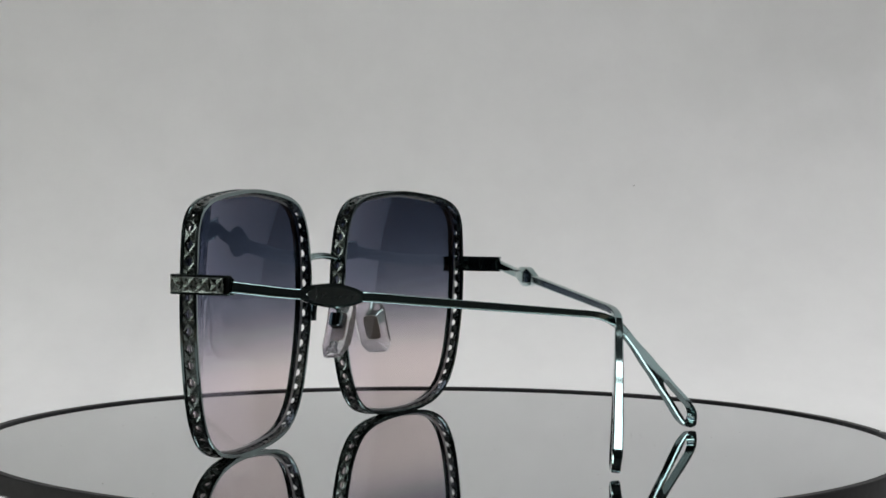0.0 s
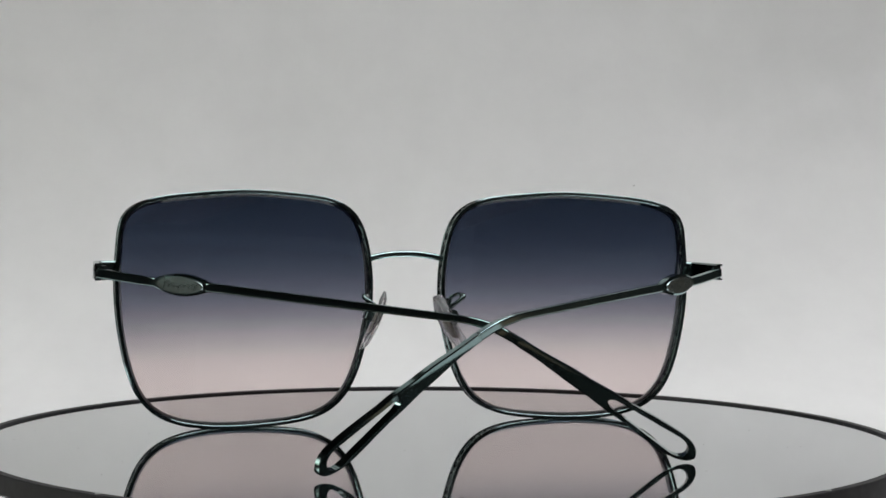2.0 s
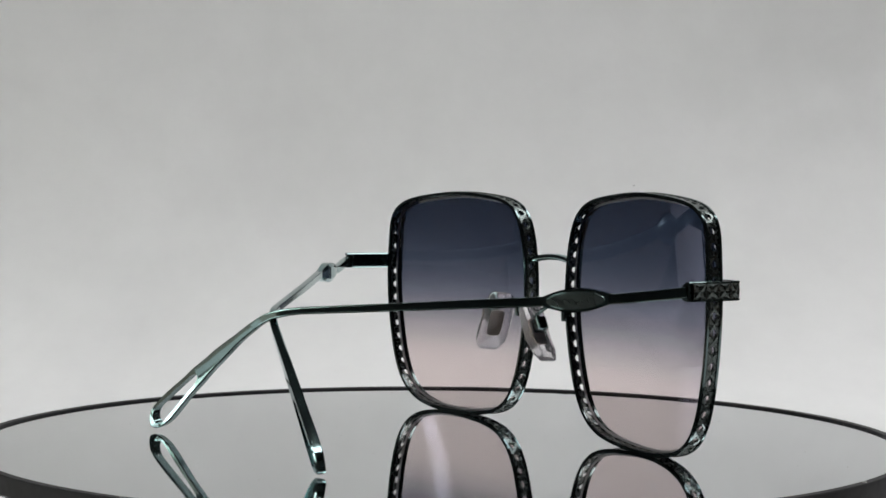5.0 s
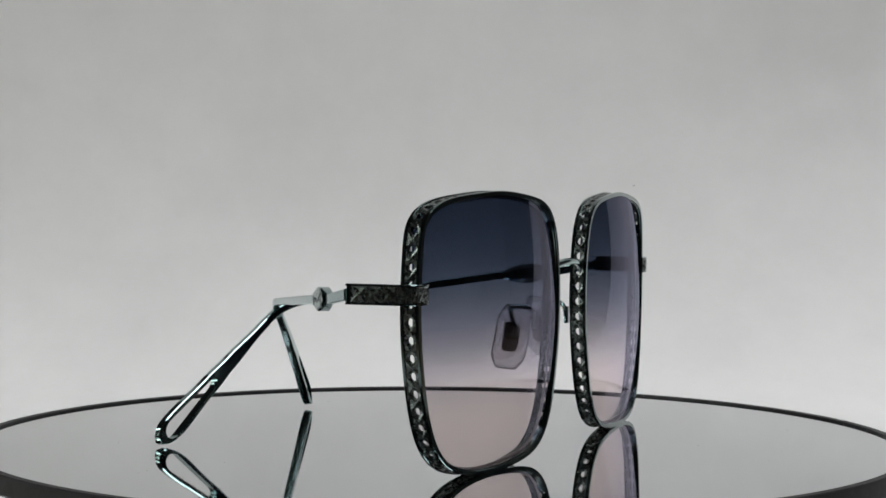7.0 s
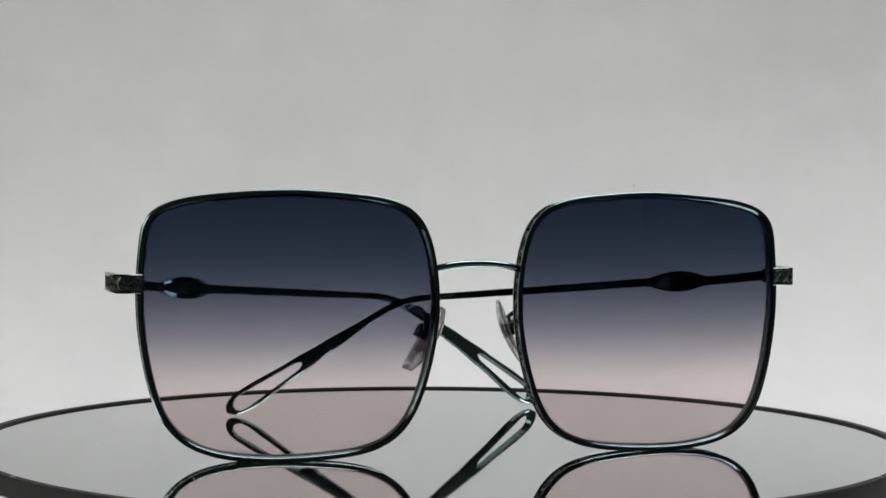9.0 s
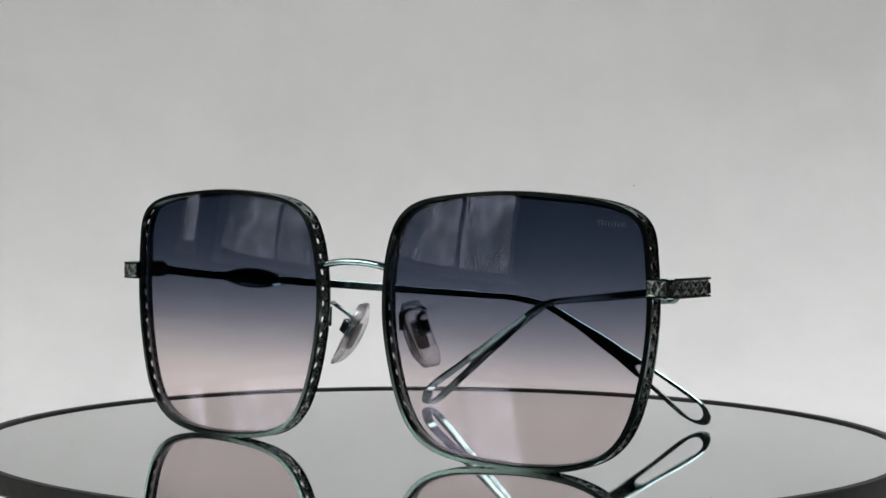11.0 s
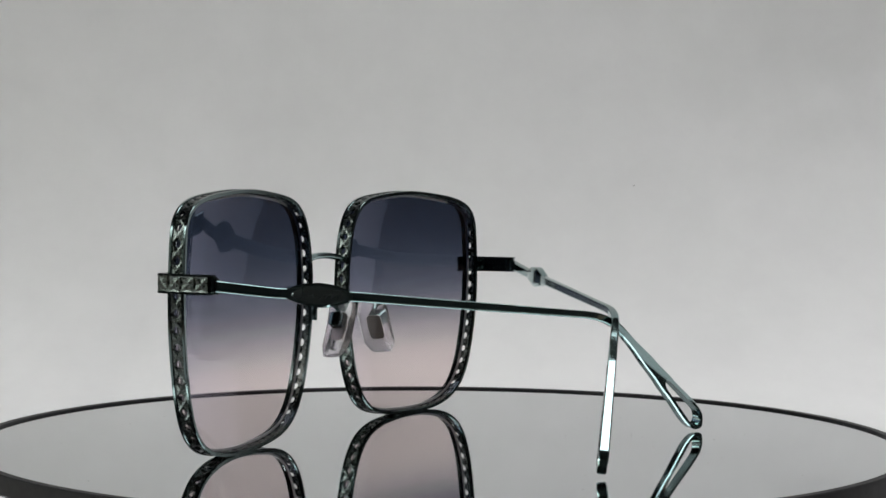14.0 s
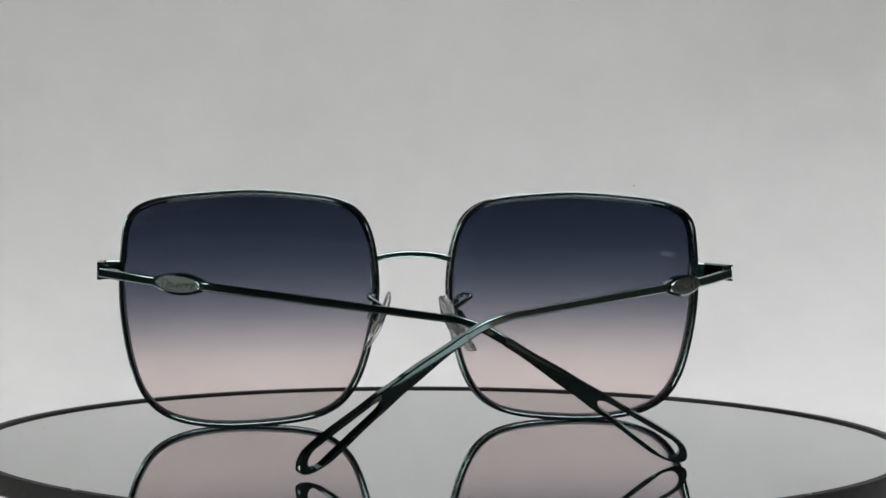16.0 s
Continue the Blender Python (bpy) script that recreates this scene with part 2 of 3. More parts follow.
def outside():
    """A bright hazy distance with dark undergrowth, far behind the trees."""
    m = bpy.data.materials.new("far_haze")
    m.use_nodes = True
    n, l = m.node_tree.nodes, m.node_tree.links
    n.clear()
    out = n.new("ShaderNodeOutputMaterial")
    em = n.new("ShaderNodeEmission")
    co = n.new("ShaderNodeTexCoord")
    big = n.new("ShaderNodeTexNoise")
    big.inputs["Scale"].default_value, big.inputs["Detail"].default_value, big.inputs["Roughness"].default_value = 0.9, 12, 0.75
    sep = n.new("ShaderNodeSeparateXYZ")
    l.new(co.outputs["Object"], big.inputs["Vector"])
    l.new(co.outputs["Object"], sep.inputs[0])
    rise = n.new("ShaderNodeMapRange")
    rise.inputs["From Min"].default_value, rise.inputs["From Max"].default_value = 0.6, 3.2
    rise.inputs["To Min"].default_value, rise.inputs["To Max"].default_value = -0.03, 0.07
    l.new(sep.outputs["Z"], rise.inputs["Value"])
    tone = n.new("ShaderNodeMath")
    l.new(big.outputs["Fac"], tone.inputs[0])
    l.new(rise.outputs["Result"], tone.inputs[1])
    ramp = n.new("ShaderNodeValToRGB")
    els = ramp.color_ramp.elements
    els[0].position, els[0].color = 0.36, (0.16, 0.19, 0.14, 1)
    els[1].position, els[1].color = 0.68, (2.2, 2.2, 2.15, 1)
    k = els.new(0.48)
    k.color = (0.5, 0.55, 0.45, 1)
    k = els.new(0.56)
    k.color = (1.1, 1.12, 1.05, 1)
    l.new(tone.outputs[0], ramp.inputs["Fac"])
    l.new(ramp.outputs["Color"], em.inputs["Color"])
    em.inputs["Strength"].default_value = 4.0
    l.new(em.outputs[0], out.inputs["Surface"])
    bm = bmesh.new()
    add_box(bm, (-9050, -9000, -3000), (-9000, 9000, 9000))
    tagged(link("backdrop", bm, m, smooth=False), "distant bushes and bright hazy sky outside the window", "backdrop", kind="structure")


outside()
slab("ground", (-9.0, -9.0, -3.1), (X0 - 0.1, 9.0, -3.0), GRASS, "dark grassy ground outside the window", "ground")


def tree(x, y, height, seed):
    """A tapered, forking trunk with a crown of many small leaves."""
    rng = random.Random(seed)
    t = tagged(new("tree"), "leafy broad tree with dark forking limbs outside the window", "tree", group="trees outside the window")
    t.location = (x, y, -3.0)
    wood_, leaf = bmesh.new(), bmesh.new()
    tips = []

    def limb(base, way, length, radius, depth):
        path, p, d = [base], base.copy(), way.copy()
        for _ in range(5):
            d = (d + Vector((rng.uniform(-0.22, 0.22), rng.uniform(-0.22, 0.22), rng.uniform(-0.05, 0.16)))).normalized()
            p = p + d * (length / 5)
            path.append(p.copy())
        sweep(wood_, path, lambda i: oval(radius * (1 - 0.11 * i), radius * (1 - 0.11 * i), 6), up=Vector((0.9, 0.31, 0.2)).normalized())
        if depth >= 3:
            tips.extend(path[2:])
            return
        for i in range(3 if depth else 5):
            q = path[rng.choice((3, 4, 5))]
            e = (d + Vector((rng.uniform(-0.9, 0.9), rng.uniform(-0.9, 0.9), rng.uniform(-0.15, 0.6)))).normalized()
            limb(q, e, length * rng.uniform(0.5, 0.72), radius * 0.52, depth + 1)

    limb(Vector((0, 0, 0)), Vector((0, 0, 1)), height * 420, height * 17, 0)
    for p in tips:
        for _ in range(36):
            c = p + Vector([rng.gauss(0, 0.040) * height * 1000 for _ in range(3)])
            u = Vector([rng.uniform(-1, 1) for _ in range(3)]).normalized()
            v = u.orthogonal().normalized()
            size = rng.uniform(14, 30)
            leaf.faces.new([leaf.verts.new(c + u * size), leaf.verts.new(c + v * size * 0.5), leaf.verts.new(c - u * size), leaf.verts.new(c - v * size * 0.5)])
    part("trunk", wood_, BARK, t)
    part("crown", leaf, LEAF, t, "loose green crown with gaps", smooth=False)
    return t


tree(-4.6, -0.42, 5.6, 3)
tree(-5.6, -2.3, 5.2, 8)
tree(-6.6, 2.6, 5.4, 12)

# table, paper sweep
def table():
    t = tagged(new("table"), "brown wooden table under the white paper", "table")
    t.location = (0.1, 0.15, Z0)
    bm = bmesh.new()
    add_box(bm, (-900, -400, 710), (900, 400, 745), 3)
    part("tabletop", bm, WOOD, t)
    for sx in (-1, 1):
        for sy in (-1, 1):
            bm = bmesh.new()
            add_box(bm, (sx * 840 - 30, sy * 340 - 30, 0), (sx * 840 + 30, sy * 340 + 30, 710), 2)
            part("leg", bm, WOOD, t)
    return t


table()
TABLE_Z = Z0 + 0.745


def paper_sweep():
    """A sheet of paper that lies on the table and curves up into the backdrop."""
    bm = bmesh.new()
    prof = []
    z0 = TABLE_Z * 1000 + 1.0
    y, z, a = 275.0, z0, 0.0
    for i in range(14):
        prof.append((-190 + (y + 190) * i / 14, z0))
    for i in range(110):
        prof.append((y, z))
        s = i * 3.0
        lean = min(1.0, max(0.0, (s - 120) / 110))
        a = math.radians(88 * (1 - math.exp(-((s / 158.0) ** 1.85))) - 5 * lean * lean * (3 - 2 * lean))
        y, z = y + 3.0 * math.cos(a), z + 3.0 * math.sin(a)
    for i in range(1, 15):
        prof.append((y + 70 * i / 14, z + 520 * i / 14))
    xs = [-330 + 780 * i / 180 for i in range(181)]
    rows, depth = [], [[] for _ in prof]
    for j, (y, z) in enumerate(prof):
        row = []
        for x in xs:
            lift = min(1.0, max(0.0, (j - 24) / 50))
            wave = 4.2 * lift * (noise.noise((x * 0.0045, z * 0.006, 2.3)) + 0.45 * noise.noise((x * 0.013, z * 0.011, 7.7)) + 0.08 * noise.noise((x * 0.04, z * 0.045, 1.7)))
            line = 78 + 0.10 * (x - 100) + 0.0016 * max(0.0, x - 100) ** 2
            fold = math.exp(-((x - 150) / 60) ** 4) * 0.45 * math.tanh((z - line) / 3.5) * math.exp(-abs(z - line) / 15)
            depth[j].append(y + wave + fold * lift)
            row.append(bm.verts.new((x, depth[j][-1], z)))
        rows.append(row)
    for a, b in zip(rows, rows[1:]):
        for i in range(len(xs) - 1):
            bm.faces.new((a[i], a[i + 1], b[i + 1], b[i]))
    ob = link("paper_backdrop", bm, PAPER)
    mod = ob.modifiers.new("thick", "SOLIDIFY")
    mod.thickness, mod.offset = 0.0004, -1
    for x, z, r in ((88.0, 56.5, 1.1), (61.9, 52.9, 0.8), (69.3, 50.8, 0.5)):
        j = next(i for i, (_, h) in enumerate(prof) if h > z)
        y = depth[j][min(range(len(xs)), key=lambda i: abs(xs[i] - x))] - 0.1
        bm = bmesh.new()
        bmesh.ops.create_icosphere(bm, subdivisions=2, radius=r)
        for v in bm.verts:
            v.co = Vector((x + v.co.x * (1 + 0.3 * noise.noise(v.co * 1.3)), y + v.co.y * 0.25, z + v.co.z * (0.85 + 0.3 * noise.noise(v.co * 1.7))))
        part("speck", bm, SPECK, ob, "small grey fleck on the paper")
    return tagged(ob, "white paper sweep with faint creases, curving up behind the turntable", "backdrop", kind="structure")


paper_sweep()

# ---- the turntable ----


def ring(bm, prof, n=160):
    """Turn a closed profile [(radius, z)] about the axis."""
    loops = []
    for i in range(n):
        a = 2 * math.pi * i / n
        loops.append([bm.verts.new((r * math.cos(a), r * math.sin(a), z)) for r, z in prof])
    m = len(prof)
    for i in range(n):
        p, q = loops[i], loops[(i + 1) % n]
        for j in range(m):
            bm.faces.new((p[j], p[(j + 1) % m], q[(j + 1) % m], q[j]))


R_IN = 97.5


def turntable():
    t = tagged(new("turntable"), "black round display turntable with a grey mirror top on white paper", "turntable")
    bm = bmesh.new()
    bmesh.ops.create_circle(bm, cap_ends=True, segments=160, radius=R_IN - 0.02)
    part("mirror_top", bm, MIRROR, t, "grey mirror disc with faint dust")
    bm = bmesh.new()
    ring(bm, [(R_IN, -2.5), (R_IN, 0.35), (R_IN + 0.15, 0.5), (R_IN + 1.7, 0.5), (R_IN + 1.9, 0.3), (R_IN + 1.9, -3.1), (R_IN + 1.5, -3.6), (R_IN - 6, -3.6), (R_IN - 6, -2.5)])
    part("rim", bm, BLACK, t, "black plastic rim with a small raised lip")
    bm = bmesh.new()
    ring(bm, [(0.5, -3.0), (R_IN - 5.9, -3.0), (R_IN - 5.9, -4.4), (R_IN - 16, -8), (0.5, -8)], 96)
    part("platter", bm, BLACK, t)
    bm = bmesh.new()
    zt = TABLE_Z * 1000 + 1.4
    ring(bm, [(0.5, -8.3), (78, -8.3), (80, -10), (82, zt + 2), (80, zt), (0.5, zt)], 96)
    part("base", bm, BLACK, t)
    rng = random.Random(5)
    bm = bmesh.new()
    for i in range(46):
        rad, a = 92 * math.sqrt(rng.random()), rng.uniform(0, 6.283)
        c = Vector((rad * math.cos(a), rad * math.sin(a), 0.03))
        q = [bm.verts.new(c + Vector((math.cos(j * 1.2566) * rng.uniform(0.08, 0.3), math.sin(j * 1.2566) * rng.uniform(0.08, 0.3), 0.0))) for j in range(5)]
        tip_ = bm.verts.new(c + Vector((0, 0, 0.07)))
        for j in range(5):
            bm.faces.new((q[j], q[(j + 1) % 5], tip_))
    dust = part("dust", bm, DUST, t, "pale dust flecks on the mirror")
    dust["kind"] = "stuff"
    for a in (37, 118, 203, 311):
        bm = bmesh.new()
        c, s = math.cos(radians(a)), math.sin(radians(a))
        bmesh.ops.create_icosphere(bm, subdivisions=1, radius=0.45)
        for v in bm.verts:
            v.co = Vector(((R_IN + 0.9) * c, (R_IN + 0.9) * s, 0.55)) + Vector((v.co.x * 1.6 * rng.uniform(0.7, 1.3), v.co.y * 1.2, v.co.z * 0.5))
        part("nick", bm, STEEL, t)
    return t


TURNTABLE = turntable()

# ---- the sunglasses ----
GLASSES = tagged(new("sunglasses"), "square teal metal sunglasses with navy-to-pink gradient lenses, half folded", "sunglasses")
SHIFT = Vector((-0.12, -25.85, 0))       # middle of the front, seen from the turning axis
BAND = 1.38                              # half the depth of the pierced band
CELLS = 58


def wrap(x, side=1):
    return -2.6 + (4.75 if side > 0 else 6.0) * (x / 66.0) ** 2


def outline(n, inset=0.0):
    """Points (x, z) and outward normals of the lens shape, evenly spaced."""
    xc, zn, zt, an, at, top, low, mid = 34.765, 30.4, 41.2, 24.94, 31.16, 53.45, 0.6, 27.0
    swell = ((-0.0095, -0.0023), (0.0192, -0.0034), (-0.0132, 0.0149), (0.0217, 0.0009), (0.0023, 0.0080))
    dense = []
    for i in range(2400):
        a = 2 * math.pi * i / 2400
        c, s = math.cos(a), math.sin(a)
        k = (3.65 if s > 0 else 4.38) if c > 0 else (4.41 if s > 0 else 3.86)
        zc = zt if c > 0 else zn
        taper = 1 + min(0.0, s) * (-0.0292 if c > 0 else 0.0415)
        x = (at if c > 0 else an) * taper * math.copysign(abs(c) ** (2 / k), c)
        z = zc + (top - zc if s > 0 else zc - low) * math.copysign(abs(s) ** (2 / k), s) - mid
        g = math.atan2(z, x)
        m = 1 + sum(u * math.cos((j + 1) * g) + v * math.sin((j + 1) * g) for j, (u, v) in enumerate(swell))
        dense.append(Vector((xc + x * m, mid + z * m - 0.25)))
    acc = [0.0]
    for p, q in zip(dense, dense[1:] + dense[:1]):
        acc.append(acc[-1] + (q - p).length)
    out, j = [], 0
    for i in range(n):
        want = acc[-1] * i / n
        while acc[j + 1] < want:
            j += 1
        f = (want - acc[j]) / max(1e-9, acc[j + 1] - acc[j])
        out.append(dense[j].lerp(dense[(j + 1) % 2400], f))
    res = []
    for i in range(n):
        t = (out[(i + 1) % n] - out[i - 1]).normalized()
        nrm = Vector((t.y, -t.x))
        res.append((out[i] - nrm * inset, nrm))
    return res


def side_point(side, x, y, z):
    return SHIFT + Vector((side * x, y, z))


FINE = outline(CELLS * 8)


def on_band(side, s, v, r):
    """A point of the rim band: s cells round, v mm in depth, r mm outward."""
    i = (s * 8) % len(FINE)
    a, f = int(i), i - int(i)
    p, n1 = FINE[a]
    q, n2 = FINE[(a + 1) % len(FINE)]
    c, nn = p.lerp(q, f), n1.lerp(n2, f)
    c = c + nn * r
    return side_point(side, c.x, wrap(c.x, side) + v, c.y)


def rim_band(side):
    bm = bmesh.new()
    B = BAND - 0.05
    hole = [(-0.25, 0.20), (-0.10, 0.66), (0.10, 0.66), (0.25, 0.20), (0.25, -0.20), (0.10, -0.66), (-0.10, -0.66), (-0.25, -0.20)]
    outer, inner = [], []
    for store, ridge, low in ((outer, -0.12, -0.21), (inner, -0.85, -0.85)):
        for i in range(CELLS):
            V = lambda s, v, r: bm.verts.new(on_band(side, s, v, r))
            store.append(dict(c=V(i, 0, ridge), u=V(i, B, low), d=V(i, -B, low), t=V(i + 0.5, B, ridge), b=V(i + 0.5, -B, ridge),
                              h=[V(i + 0.5 + ds, v, low) for ds, v in hole]))
        for i in range(CELLS):
            a, n = store[i], store[(i + 1) % CELLS]
            h, c, e, t, b = a["h"], a["c"], n["c"], a["t"], a["b"]
            for f in ((c, h[0], h[1], t), (t, h[1], h[2]), (t, h[2], h[3], e), (e, h[3], h[4]), (e, h[4], h[5], b), (b, h[5], h[6]),
                      (b, h[6], h[7], c), (c, h[7], h[0]), (c, t, a["u"]), (e, n["u"], t), (c, a["d"], b), (e, b, n["d"])):
                bm.faces.new(f)
    for a, n in zip(outer, inner):
        for j in range(8):
            bm.faces.new((a["h"][j], a["h"][(j + 1) % 8], n["h"][(j + 1) % 8], n["h"][j]))
    return bm


def rim_wire(side, v, deep, r0, r1):
    """A thin bevelled hoop along one edge of the band."""
    bm = bmesh.new()
    k = 0.11
    prof = [(v - deep + k, r1), (v + deep - k, r1), (v + deep, r1 - k), (v + deep, r0 + k), (v + deep - k, r0), (v - deep + k, r0), (v - deep, r0 + k), (v - deep, r1 - k)]
    loops = [[bm.verts.new(on_band(side, i / 4, vv, rr)) for vv, rr in prof] for i in range(CELLS * 4)]
    for i in range(len(loops)):
        p, q = loops[i], loops[(i + 1) % len(loops)]
        for j in range(8):
            bm.faces.new((p[j], p[(j + 1) % 8], q[(j + 1) % 8], q[j]))
    return bm


def lens_depth(side, x, z):
    """Depth of the domed front face."""
    return wrap(x, side) + ((x - 37.0) ** 2 + (z - 27.5) ** 2) / 310.0 - 3.95


def lens_mesh(side):
    """A meniscus: two curved faces and the edge between them."""
    bm = bmesh.new()
    edge = outline(120, 0.85)
    cx, cz = 37.0, 27.5
    rings_f, rings_b = [], []
    steps = 14
    for face, store in ((0, rings_f), (1, rings_b)):
        for k in range(1, steps + 1):
            row = []
            for p, _ in edge:
                x, z = cx + (p.x - cx) * k / steps, cz + (p.y - cz) * k / steps
                y = lens_depth(side, x, z) + face * 1.1
                row.append(bm.verts.new(side_point(side, x, y, z)))
            store.append(row)
        mid = bm.verts.new(side_point(side, cx, lens_depth(side, cx, cz) + face * 1.1, cz))
        n = len(edge)
        for i in range(n):
            bm.faces.new((mid, store[0][i], store[0][(i + 1) % n]))
        for a, b in zip(store, store[1:]):
            for i in range(n):
                bm.faces.new((a[i], b[i], b[(i + 1) % n], a[(i + 1) % n]))
    a, b = rings_f[-1], rings_b[-1]
    for i in range(len(a)):
        bm.faces.new((a[i], a[(i + 1) % len(a)], b[(i + 1) % len(a)], b[i]))
    return bm


END_PATH = [(66.0, 0.1), (67.2, 0.05), (68.6, 0.1), (70.0, 0.35), (70.8, 0.9), (71.2, 1.7), (71.5, 3.5), (71.7, 5.5), (71.85, 7.5), (72.0, 9.5), (72.05, 11.5), (72.1, 13.5)]


def end_line(side, zc):
    """Stations along the outer face of an end piece: point and outward direction."""
    path = bezier([(x, y, 0) for x, y in END_PATH], 4)
    out = []
    for i, p in enumerate(path):
        t = (path[min(len(path) - 1, i + 1)] - path[max(0, i - 1)]).normalized()
        out.append((side_point(side, p.x, p.y, zc), Vector((side * t.y, -t.x, 0))))
    return out


def end_piece(side, zc):
    """An L-shaped bar with a recessed outer face between two rails."""
    bm = bmesh.new()
    hh, th = 1.85, 1.5
    prof = [(-0.16, hh), (0.0, hh - 0.14), (0.0, hh - 0.38), (-0.55, hh - 0.46), (-0.55, 0.46 - hh), (0.0, 0.38 - hh),
            (0.0, 0.14 - hh), (-0.16, -hh), (0.32 - th, -hh), (-th, 0.32 - hh), (-th, hh - 0.32), (0.32 - th, hh)]
    m = len(prof)
    rows = [[bm.verts.new(p + n * a + Vector((0, 0, z))) for a, z in prof] for p, n in end_line(side, zc)]
    for a, b in zip(rows, rows[1:]):
        for j in range(m):
            bm.faces.new((a[j], a[(j + 1) % m], b[(j + 1) % m], b[j]))
    bm.faces.new(rows[0])
    bm.faces.new(rows[-1])
    return bm


def end_relief(side, zc):
    """Crossing ridges with sunken triangles between them, cell after cell along the end piece."""
    bm = bmesh.new()
    line = end_line(side, zc)
    step, hh = 6, 1.42
    at = lambda i, z, d: bm.verts.new(line[i][0] + line[i][1] * d + Vector((0, 0, z)))
    for i in range(0, len(line) - step, step):
        m, e = i + step // 2, i + step
        mid_ = at(m, 0, -0.04)
        ring_ = [at(i, -hh, -0.06), at(i, hh, -0.06), at(e, hh, -0.06), at(e, -hh, -0.06)]
        dips = [at(i + 1, 0, -0.17), at(m, hh - 0.45, -0.17), at(e - 1, 0, -0.17), at(m, 0.45 - hh, -0.17)]
        for j in range(4):
            p, q, d = ring_[j], ring_[(j + 1) % 4], dips[j]
            for f in ((p, q, d), (q, mid_, d), (mid_, p, d)):
                bm.faces.new(f)
    bmesh.ops.remove_doubles(bm, verts=bm.verts, dist=0.003)
    return bm


def box_between(bm, a, b, hw, hh, bevel=0.2):
    path = [a, a.lerp(b, 0.06), a.lerp(b, 0.94), b]
    prof = lambda i: oval(hw * (0.85 if i in (0, 3) else 1), hh * (0.85 if i in (0, 3) else 1), 16, 7.0)
    sweep(bm, path, prof)


def temple(side, hinge, loz_f, loz_b, bend, slot, tip):
    """A slim arm with a lozenge plaque and a slotted ear end."""
    P = lambda q: side_point(side, *q)
    H, F, Bk, K, S, T = (P(q) for q in (hinge, loz_f, loz_b, bend, slot, tip))
    name_plate_dir = (Bk - F).normalized()
    # arm
    ear = (T - K).normalized()
    into = (K - Bk).normalized()
    A = K
    # the ear end bows gently upward between the bend and the tip
    side_ = into.cross(Vector((0, 0, 1))).normalized().lerp(ear.cross(Vector((0, 0, 1))).normalized(), 0.3).normalized()
    e2 = side_.cross(ear).normalized()
    if e2.z < 0:
        e2 = -e2
    full = (T - K).length
    bow = lambda l: e2 * ((0.2 if side > 0 else 1.1) * math.sin(math.pi * min(1.0, max(0.0, l / full)) ** 0.8))
    ctrl = [H, F - name_plate_dir * 2.0, F + name_plate_dir * 3, Bk - name_plate_dir * 3, Bk + name_plate_dir * 2.0, Bk.lerp(K, 0.3), Bk.lerp(K, 0.62), Bk.lerp(K, 0.86), A - into * 6.2,
            A - into * 2.8 + ear * 0.6, A - into * 0.6 + ear * 2.8 + bow(2.8), A + ear * 6.2 + bow(6.2), K + ear * 9.0 + bow(9.0)]
    path = bezier(ctrl, 6)
    n = len(path)
    seg = 6
    sizes = [(0.75, 1.05), (0.75, 1.0), (0.75, 0.95), (0.75, 0.95), (0.75, 0.95), (0.72, 0.9), (0.7, 0.82), (0.7, 0.76), (0.72, 0.75), (0.78, 0.8), (0.8, 0.84), (0.8, 0.84), (0.78, 0.8)]

    def prof(i):
        a, f = min(i // seg, len(sizes) - 2), i / seg - min(i // seg, len(sizes) - 2)
        w = sizes[a][0] * (1 - f) + sizes[a + 1][0] * f
        h = sizes[a][1] * (1 - f) + sizes[a + 1][1] * f
        return rounded(w, h, 0.3)

    flat = into.cross(Vector((0, 0, 1))).normalized()
    bm = bmesh.new()
    sweep(bm, path, prof, across=flat)
    arm = part("temple", bm, TEAL, GLASSES)
    # ear loop
    up = Vector((0, 0, 1))
    nrm = ear.cross(e2).normalized()
    cut_at = (S - K).length
    stop = full - 1.9

    def lerp_table(x, table):
        for (a, u), (b, v) in zip(table, table[1:]):
            if x <= b:
                f = (x - a) / (b - a)
                f = f * f * (3 - 2 * f)
                return u + (v - u) * f
        return table[-1][1]

    def half(l, upper):
        o = lerp_table(l, [(0, 0.80), (10, 0.90), (cut_at - 6, 1.5), (cut_at + 2, 1.95), (full - 6, 2.65), (full, 2.65)])
        end = (5.0 if upper else 8.0)
        if l > full - end:
            f = (l - full + end) / end
            o *= math.sqrt(max(0.0, 1 - f ** 2.4))
        return o

    def slot_half(l):
        if l <= cut_at or l >= stop:
            return 0.0
        rise, fall = min(1.0, (l - cut_at) / 2.2), min(1.0, (stop - l) / 3.2)
        wide = 0.85 + 1.15 * (l - cut_at) / (stop - cut_at)
        return wide * math.sqrt(1 - (1 - rise) ** 2) * math.sqrt(1 - (1 - fall) ** 2)

    bm = bmesh.new()
    stations = sorted({7.0 + (full - 7.0) * i / 70 for i in range(71)} | {cut_at + d for d in (0, 0.15, 0.4, 0.8, 1.3)} | {stop - d for d in (0, 0.15, 0.4, 0.8, 1.3)} | {full - d for d in (0.05, 0.15, 0.3)})
    rows = []
